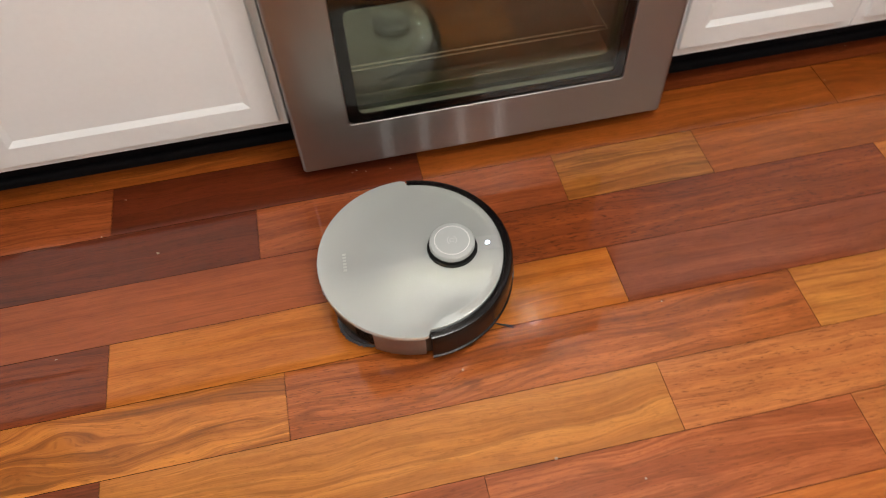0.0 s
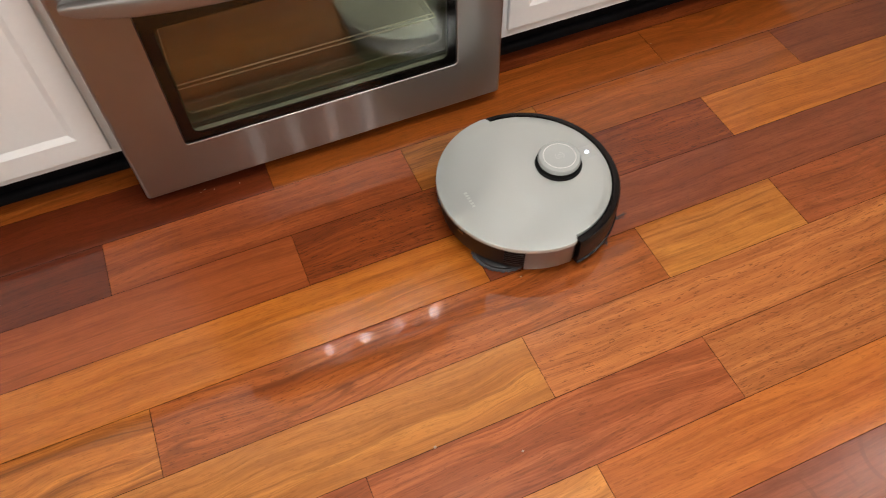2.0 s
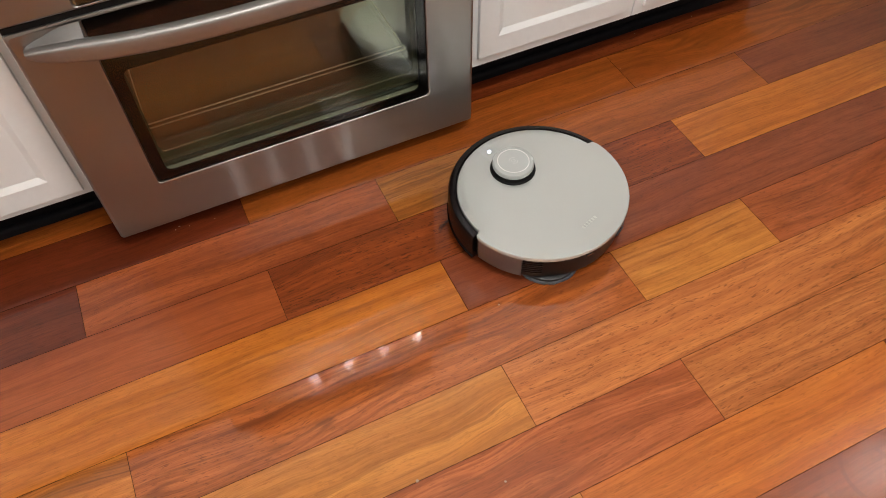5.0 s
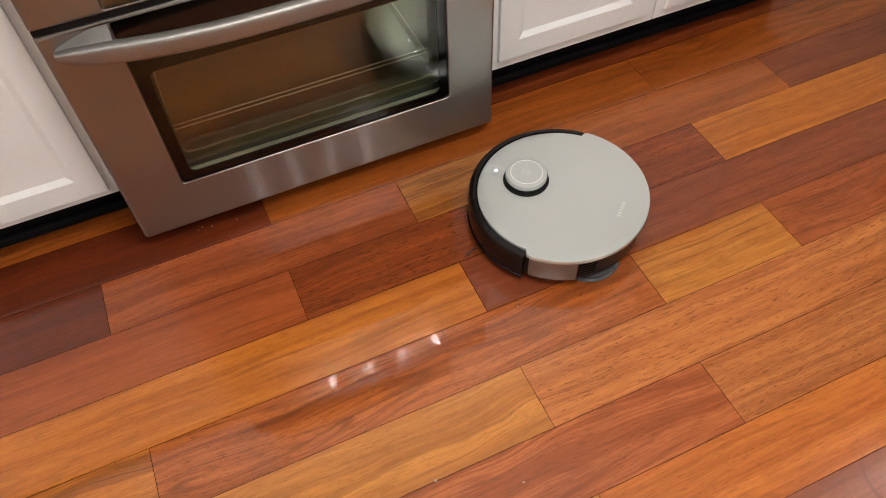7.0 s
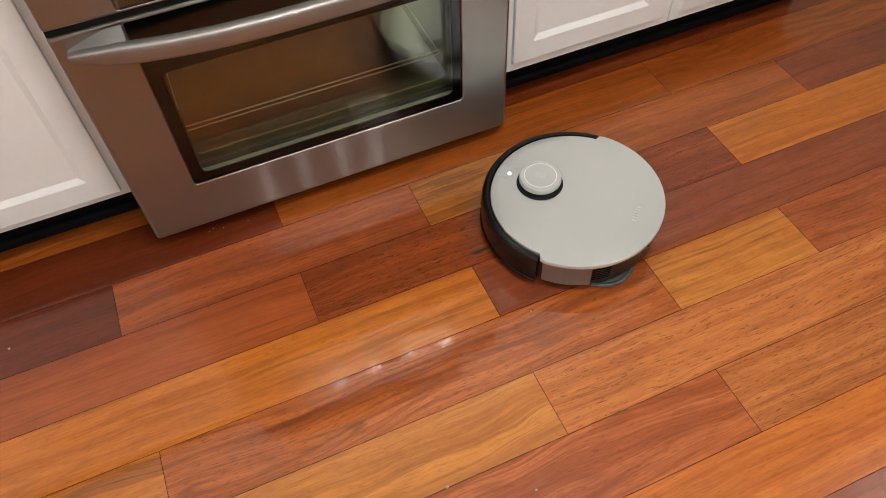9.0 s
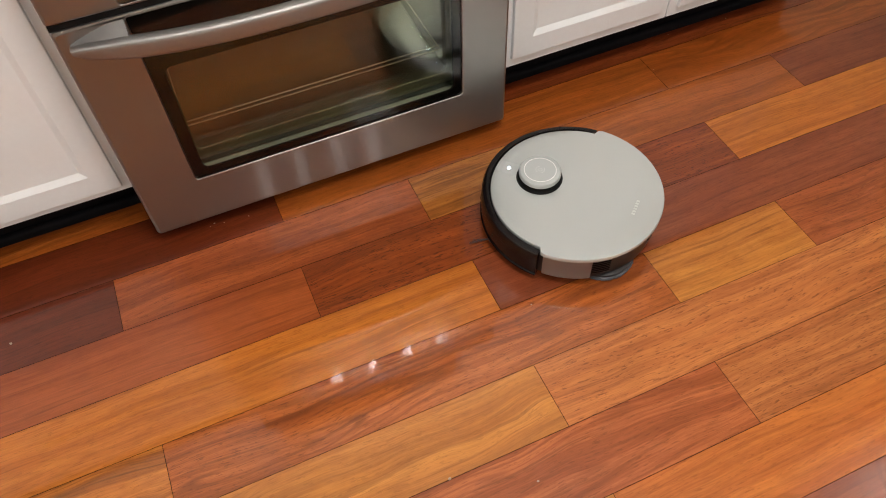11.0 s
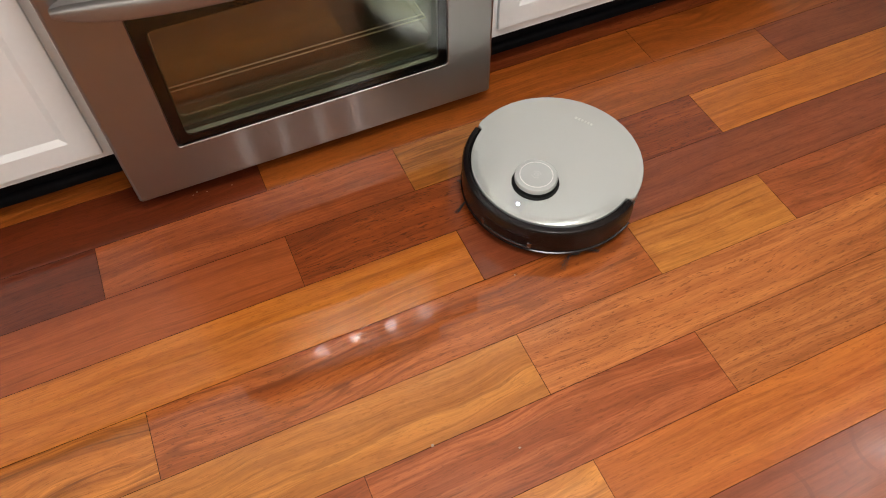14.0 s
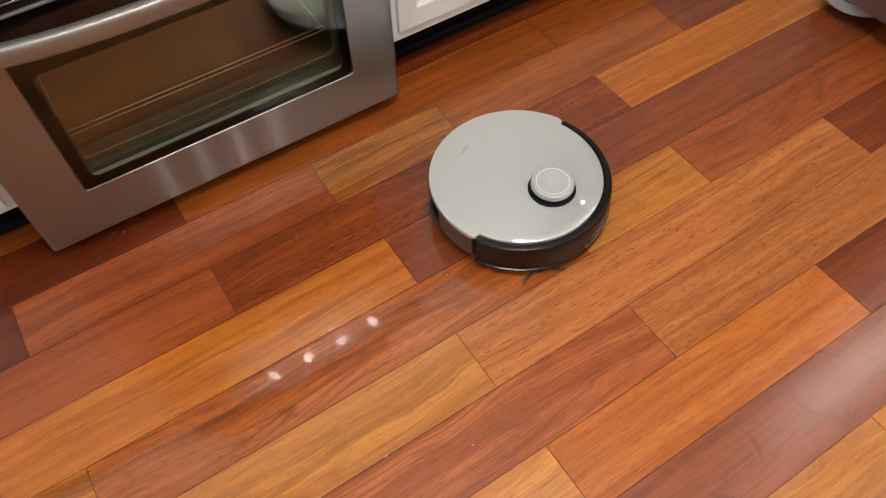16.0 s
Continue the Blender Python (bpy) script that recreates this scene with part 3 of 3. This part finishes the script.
# ---- refrigerator at the end of the run ----
def build_fridge():
    top = empty("refrigerator", "stainless steel refrigerator with a grey base on the floor", "refrigerator")
    part("cabinet", box_bm(1.45, 2.12, -1.16, -0.31, 0.06, 1.75, 0.006), DARK_STEEL, top, "grey metal fridge cabinet")
    bm = loops_bm([[(px, py, z) for px, py in rounded_rect(1.375, 1.445, -1.165, -0.305, 0.012)] for z in (0.072, 1.75)])
    part("door", bm, STEEL, top, "brushed stainless fridge door")
    arc = [(1.463 - 0.088 * math.cos(radians(a)), -0.338 + 0.084 * math.sin(radians(a))) for a in range(-66, 91, 12)]
    prof = arc + [(1.56, -0.254), (1.56, -0.415)]
    part("hinge_cover", loops_bm([[(px, py, z) for px, py in prof] for z in (0.040, 0.066)]), plain("grey_plastic", (0.30, 0.32, 0.33), 0.45), top, "grey plastic hinge cover with a rounded corner")
    # recessed base; its black puts the shadow below the door into the colour
    part("base_grille", box_bm(1.50, 1.58, -1.13, -0.42, 0.012, 0.060, 0.003), BLACK_TRIM, top, "recessed base, black for the shadow below the door")
    for y in (-1.08, -0.38):
        part("foot", lathe([(0.02, 0.0), (0.02, 0.039)], 1.50, y, 16), BLACK_TRIM, top)


build_fridge()


# ---- robot vacuum ----
def plate_outline(inset=0.0, n=64):
    """Full disc behind, stepped in at both sides in front, where the bumper runs."""
    back, front = 0.1735 - inset, 0.1605 - inset
    pts = []
    for i in range(n + 1):
        a = radians(91.5 + 177.0 * i / n)
        pts.append((back * math.cos(a), back * math.sin(a)))
    for r in (0.171, 0.1655):
        a = radians(270.8 + (0.1735 - r) * 180)
        pts.append(((r - inset) * math.cos(a), (r - inset) * math.sin(a)))
    for i in range(n + 1):
        a = radians(-87.0 + 174.0 * i / n)
        pts.append((front * math.cos(a), front * math.sin(a)))
    for r in (0.1655, 0.171):
        a = radians(89.2 - (0.1735 - r) * 180)
        pts.append(((r - inset) * math.cos(a), (r - inset) * math.sin(a)))
    return pts


def build_robot():
    top = empty("robot_vacuum", "round silver robot vacuum with black bumper on the wooden floor", "robot vacuum")
    at = lambda inset, z, drop=0.0: [(px, py, z - drop * max(0.0, min(1.0, px / 0.08))) for px, py in plate_outline(inset)]
    plate = part("top_plate", loops_bm([at(0.001, 0.0735), at(0.0, 0.0745), at(0.0, 0.0812, 0.0013), at(0.0006, 0.0822, 0.0013), at(0.0014, 0.0828, 0.0013), at(0.0150, 0.0832, 0.0003), at(0.017, 0.0832)]),
                 SILVER, top, "brushed silver top cover")
    # chassis
    part("chassis", lathe([(0.150, 0.008), (0.160, 0.012), (0.1655, 0.018), (0.1665, 0.030), (0.1665, 0.070), (0.158, 0.0745)]), BODY_BLACK, top, "glossy black body")
    # bumper with a lower lip
    prof = [(0.1625, 0.014), (0.1625, 0.0765), (0.1645, 0.0802), (0.1690, 0.0806), (0.1750, 0.0785), (0.1778, 0.074), (0.1785, 0.060), (0.1785, 0.026),
            (0.1755, 0.0225), (0.1802, 0.0205), (0.1802, 0.0175), (0.1745, 0.0145)]
    bumper = part("bumper", arc_sweep(prof, -87.5, 87.5, 72), BUMPER, top, "glossy black front bumper")
    for s in (-1, 1):
        ribs = bmesh.new()
        for i in range(22):
            a = radians(s * (46 + 1.75 * i))
            b = a + radians(s * 2.4)
            ra, rb, w = 0.1640, 0.1742, radians(0.45)
            z0, z1, z2 = 0.0793, 0.0816, 0.0792
            p = [(ra, a - w, z0), (ra, a + w, z0), (rb, b + w, 0.0765), (rb, b - w, 0.0765)]
            q = [(ra, a - w, z1), (ra, a + w, z1), (rb, b + w, z2), (rb, b - w, z2)]
            loops_bm([[(r * math.cos(t), r * math.sin(t), z) for r, t, z in lp] for lp in (p, q)], bm=ribs)
        part("rib_texture", ribs, BUMPER, bumper, "diagonal black ribs on the bumper top")
    part("camera_window", arc_sweep([(0.1765, 0.030), (0.1791, 0.031), (0.1791, 0.056), (0.1765, 0.057)], -15, 15, 16), BLACK_GLASS, bumper, "dark glossy camera window")
    part("window_lip", arc_sweep([(0.1765, 0.0265), (0.1812, 0.0268), (0.1812, 0.0292), (0.1765, 0.0300)], -16.5, 16.5, 20), CHROME, bumper, "shiny lip under the camera window")
    for s in (-1, 1):
        part("window_cheek", arc_sweep([(0.1765, 0.0265), (0.1806, 0.0275), (0.1800, 0.040), (0.1765, 0.0405)], s * 15.3, s * 17.6, 3), CHROME, bumper)
    # silver cheeks, grilles
    for s in (-1, 1):
        a0, a1 = (90.8, 121) if s > 0 else (-121, -90.8)
        part("side_panel", arc_sweep([(0.150, 0.022), (0.1700, 0.0195), (0.1722, 0.023), (0.1730, 0.074), (0.150, 0.074)], a0, a1, 16), SILVER_SIDE, top, "satin grey side panel")
        gb = bmesh.new()
        for i in range(7):
            z = 0.032 + 0.0058 * i
            b0, b1 = (121.6, 134) if s > 0 else (-134, -121.6)
            arc_sweep([(0.1650, z), (0.1700, z), (0.1705, z + 0.0026), (0.1650, z + 0.0026)], b0, b1, 6, gb)
        part("grille", gb, BODY_BLACK, top, "black air outlet slats")
        part("charging_contact", arc_sweep([(0.1655, 0.0655), (0.1742, 0.0660), (0.1742, 0.0705), (0.1655, 0.0710)], 180 + s * 16 - 2.2, 180 + s * 16 + 2.2, 4), CHROME, top, "small metal charging contact")
    # turret
    turret = part("lidar_turret", lathe([(0.0385, 0.078), (0.0455, 0.0836), (0.0450, 0.0846), (0.0405, 0.0852), (0.0388, 0.0885), (0.0388, 0.0945), (0.036, 0.0950)], 0.070, 0.0), RUBBER, top, "black base of the sensor turret")
    part("turret_cap", lathe([(0.0375, 0.0930), (0.0402, 0.0938), (0.0410, 0.0955), (0.0408, 0.1000), (0.0390, 0.1035), (0.0355, 0.1050), (0.0310, 0.1052), (0.0, 0.1052)], 0.070, 0.0, 48, False), CAP, turret, "pale grey turret cap")
    n = 48
    ring = [[(0.070 + r * math.cos(2 * math.pi * i / n), r * math.sin(2 * math.pi * i / n), z) for i in range(n)] for r, z in ((0.0322, 0.1046), (0.0318, 0.1055), (0.0304, 0.1057), (0.0299, 0.1048))]
    part("cap_ring", loops_bm(ring, True, False, False), CAP_RING, turret, "fine silver ring")
    bm = bmesh.new()
    for a0, a1, r in ((-60, 60, 0.0085), (120, 240, 0.0085), (0, 320, 0.0038)):
        k = 12
        lo, hi = [], []
        for i in range(k + 1):
            a = radians(a0 + (a1 - a0) * i / k)
            lo.append((0.070 + (r - 0.0006) * math.cos(a), (r - 0.0006) * math.sin(a), 0.1054))
            hi.append((0.070 + (r + 0.0006) * math.cos(a), (r + 0.0006) * math.sin(a), 0.1054))
        loops_bm([lo, hi], False, False, False, bm)
    part("cap_emblem", bm, EMBLEM, turret, "small plain arcs on the cap")
    # strip with the button
    bm = loops_bm([[(x, w, z - 0.0015), (x, -w, z - 0.0015), (x, -w, z), (x, w, z)]
                   for x, w, z in ((0.113, 0.016, 0.0834), (0.1455, 0.0145, 0.0833), (0.1485, 0.0143, 0.0830), (0.1585, 0.0137, 0.0813))])
    strip = part("button_strip", bm, STRIP, top, "smooth grey strip with the power button", False)
    ring = [[(0.134 + r * math.cos(2 * math.pi * i / 24), r * math.sin(2 * math.pi * i / 24), z) for i in range(24)] for r, z in ((0.0031, 0.0832), (0.0030, 0.0837), (0.0023, 0.0837), (0.0021, 0.0832))]
    part("button_light", loops_bm(ring, True, False, False), LIGHT_WHITE, strip, "small glowing white ring")
    # the maker's word as bars
    bm = bmesh.new()
    for i in range(6):
        yb = -0.019 + 0.0068 * i
        box_bm(-0.1268, -0.1206, yb, yb + 0.0042, 0.0831, 0.08345, bm=bm)
    part("mark", bm, PRINT, plate, "small grey bars printed on the cover", False)
    # mop pads
    rng = random.Random(5)
    for s in (-1, 1):
        cx, cy = -0.088, s * 0.070
        k = 144
        fuzz = [1 + rng.uniform(-0.02, 0.02) for _ in range(k)]
        rings = []
        for r, z in ((0.056, 0.0), (0.0625, 0.0012), (0.0640, 0.0035), (0.0625, 0.0070), (0.058, 0.0085), (0.048, 0.0090)):
            rings.append([(cx + r * (fuzz[i] if r > 0.057 else 1) * math.cos(2 * math.pi * i / k), cy + r * (fuzz[i] if r > 0.057 else 1) * math.sin(2 * math.pi * i / k), z + 0.0008) for i in range(k)])
        pad = part("mop_pad", loops_bm(rings), PAD_CLOTH, top, "wet dark grey round mop pad")
        part("pad_hub", lathe([(0.0600, 0.0090), (0.0600, 0.0135), (0.056, 0.0150)], cx, cy, 40), PAD_HUB, pad, "black plastic pad holder")
    # wheels under the body
    for s in (-1, 1):
        wb = loops_bm([[(0.03 * math.cos(2 * math.pi * i / 20), s * yy, 0.031 + 0.03 * math.sin(2 * math.pi * i / 20)) for i in range(20)] for yy in (0.098, 0.122)])
        part("wheel", wb, RUBBER, top, "black drive wheel")
    return top


def side_brush(parent, s):
    bm = lathe([(0.010, 0.0025), (0.014, 0.004), (0.014, 0.0115), (0.008, 0.0130)], 0, 0, 16)
    for k in range(3):
        a = radians(120 * k)
        rng = random.Random(k)
        for j in range(4):
            t = a + radians(rng.uniform(-5.5, 5.5))
            r1 = 0.050 + rng.uniform(-0.006, 0.004)
            rod((0.010 * math.cos(a), 0.010 * math.sin(a), 0.006), (r1 * math.cos(t), r1 * math.sin(t), 0.0018), 0.0008, 5, bm)
    ob = part("side_brush", bm, BRISTLE, parent, "dark spinning side brush")
    return ob


robot = build_robot()
BRUSHES = [(side_brush(robot, s), s) for s in (-1, 1)]


# ---- floor boards ----
BOARD, LINE0 = 0.126, -0.1673
ROWS_OF_BOARDS = {
    # row -2: middle board's darker tone includes the shade along the toe kick
    -2: ([-1.1, 0.05], ["redor", "copper", "maroon"]),
    -1: ([-1.35, -0.778, -0.144, 0.788, 1.62], ["redor", "red", "wine", "copper", "figured", "red"]),
    0: ([-1.20, -0.489, 0.131, 0.443, 1.074, 1.80], ["wine", "wine", "red", "olive", "copper", "mauve", "orange"]),
    1: ([-1.05, -0.145, 0.796, 1.66], ["wine", "terra", "sienna", "yellow", "red"]),
    2: ([-1.45, -0.768, 0.165, 1.52], ["orange", "maroon", "yellow", "mauve", "orange"]),
    3: ([-1.30, -0.465, 0.473, 0.787, 1.42], ["orange", "knotty", "redor", "amber", "red", "orange"]),
    4: ([-1.40, -0.771, 0.166, 1.114], ["red", "maroon", "tan", "pored", "maroon"]),
    5: ([-0.95, -0.170, 0.456, 1.45], ["tan", "russet", "russet", "pored", "orange"]),
    6: ([-0.70, 0.173, 0.803, 1.60], ["red", "tan", "orange", "maroon", "yellow"]),
    7: ([-0.55, 1.30], ["orange", "rose", "redor"]),
    8: ([-0.90, -0.10, 0.644, 1.50], ["maroon", "orange", "tan", "tan", "red"]),
}


def board(x0, x1, y0, y1, wood_name):
    g = 0.00045
    x0, x1, y0, y1 = x0 + g, x1 - g, y0 + g, y1 - g
    rect = lambda d, z: [(x0 + d, y0 + d, z), (x1 - d, y0 + d, z), (x1 - d, y1 - d, z), (x0 + d, y1 - d, z)]
    bm = loops_bm([rect(0, -0.0065), rect(0, 0.0)], True, False, True)
    for f in bm.faces:
        f.material_index = 0 if f.normal.z > 0.5 or len({round(v.co.z, 4) for v in f.verts}) == 1 else 1
    ob = part("plank", bm, WOODS[wood_name], floor, "", False)
    ob.data.materials.append(JOINT)
    return ob


def lay_floor():
    rng = random.Random(11)
    names = list(WOODS)
    for k in range(-5, 24):
        y1 = min(LINE0 - BOARD * (k - 1), ROOM[3])
        y0 = max(LINE0 - BOARD * k, ROOM[2])
        if y1 - y0 < 0.01:
            continue
        if k in ROWS_OF_BOARDS:
            cuts, tones = ROWS_OF_BOARDS[k]
        else:
            cuts, x = [], ROOM[0] + rng.uniform(0.3, 0.9)
            while x < ROOM[1] - 0.3:
                cuts.append(x)
                x += rng.uniform(0.4, 1.0)
            tones = [rng.choice(names) for _ in range(len(cuts) + 1)]
        edges = [ROOM[0], *cuts, ROOM[1]]
        for x0, x1, tone in zip(edges, edges[1:], tones):
            board(x0, x1, y0, y1, tone)


lay_floor()


# ---- crumbs ----
def crumbs():
    rng = random.Random(3)
    places = ((-0.752, 0.048, 4), (-0.684, -0.107, 6), (-0.86, -0.303, 4), (-0.796, -0.039, 4), (0.221, -0.433, 4), (0.075, -0.732, 5), (-0.051, -0.670, 7),
              (-0.275, 0.015, 4), (-0.284, 0.010, 3), (-0.256, 0.008, 3), (-0.205, 0.004, 3), (0.794, 0.032, 3), (1.067, 0.120, 4), (0.90, 0.128, 3))
    for x, y, size in places:
        r = size * 0.00042
        bm = bmesh.new()
        bmesh.ops.create_icosphere(bm, subdivisions=1, radius=r)
        for v in bm.verts:
            v.co = Vector((v.co.x * rng.uniform(0.7, 1.5), v.co.y * rng.uniform(0.6, 1.2), v.co.z * 0.45 * rng.uniform(0.8, 1.2)))
        low = min(v.co.z for v in bm.verts)
        ob = part("crumb", bm, CRUMB)
        ob.matrix_basis = pose(x, y, -low, 0, 0, rng.uniform(0, 180))
        tagged(ob, "tiny pale crumb lying on the wooden floor", "crumb", "crumbs on the floor")


crumbs()


# ---- movement ----
ROBOT_ROWS = [
    (0.0, -0.2035, -0.2805, -3.5), (0.5, -0.0802, -0.2837, -1.4), (1.0, 0.0468, -0.2854, 0.9), (1.5, 0.1738, -0.2841, 2.9), (2.0, 0.3038, -0.279, 3.8),
    (2.5, 0.3988, -0.275, 4.1), (3.0, 0.4008, -0.2767, 5.8), (3.5, 0.398, -0.2752, 20.0), (4.0, 0.3947, -0.2716, 48.9), (4.2, 0.3936, -0.272, 62.3),
    (4.6, 0.3911, -0.272, 88.2), (5.0, 0.3903, -0.2727, 109.2), (5.5, 0.3906, -0.2742, 125.5), (6.0, 0.3908, -0.2745, 130.7), (6.5, 0.3907, -0.2745, 131.2),
    (9.0, 0.3907, -0.2745, 131.2), (12.4, 0.3907, -0.2736, 131.6), (12.7, 0.3894, -0.2711, 135.2), (13.0, 0.3857, -0.2659, 147.4), (13.5, 0.3832, -0.2664, 179.5),
    (14.0, 0.3831, -0.2709, 211.5), (14.5, 0.386, -0.276, 243.1), (15.0, 0.3884, -0.2765, 278.6), (15.25, 0.391, -0.279, 291.8), (15.5, 0.3964, -0.2868, 295.3),
    (16.0, 0.4324, -0.3638, 294.8),
]


def motions():
    walk(robot, [(t, pose(x, y, 0.0, 0, 0, a)) for t, x, y, a in ROBOT_ROWS])
    for brush, s in BRUSHES:
        walk(brush, [(0.1 * i, pose(0.112, s * 0.118, 0.0, 0, 0, s * (20 + 47.0 * i))) for i in range(161)])


motions()
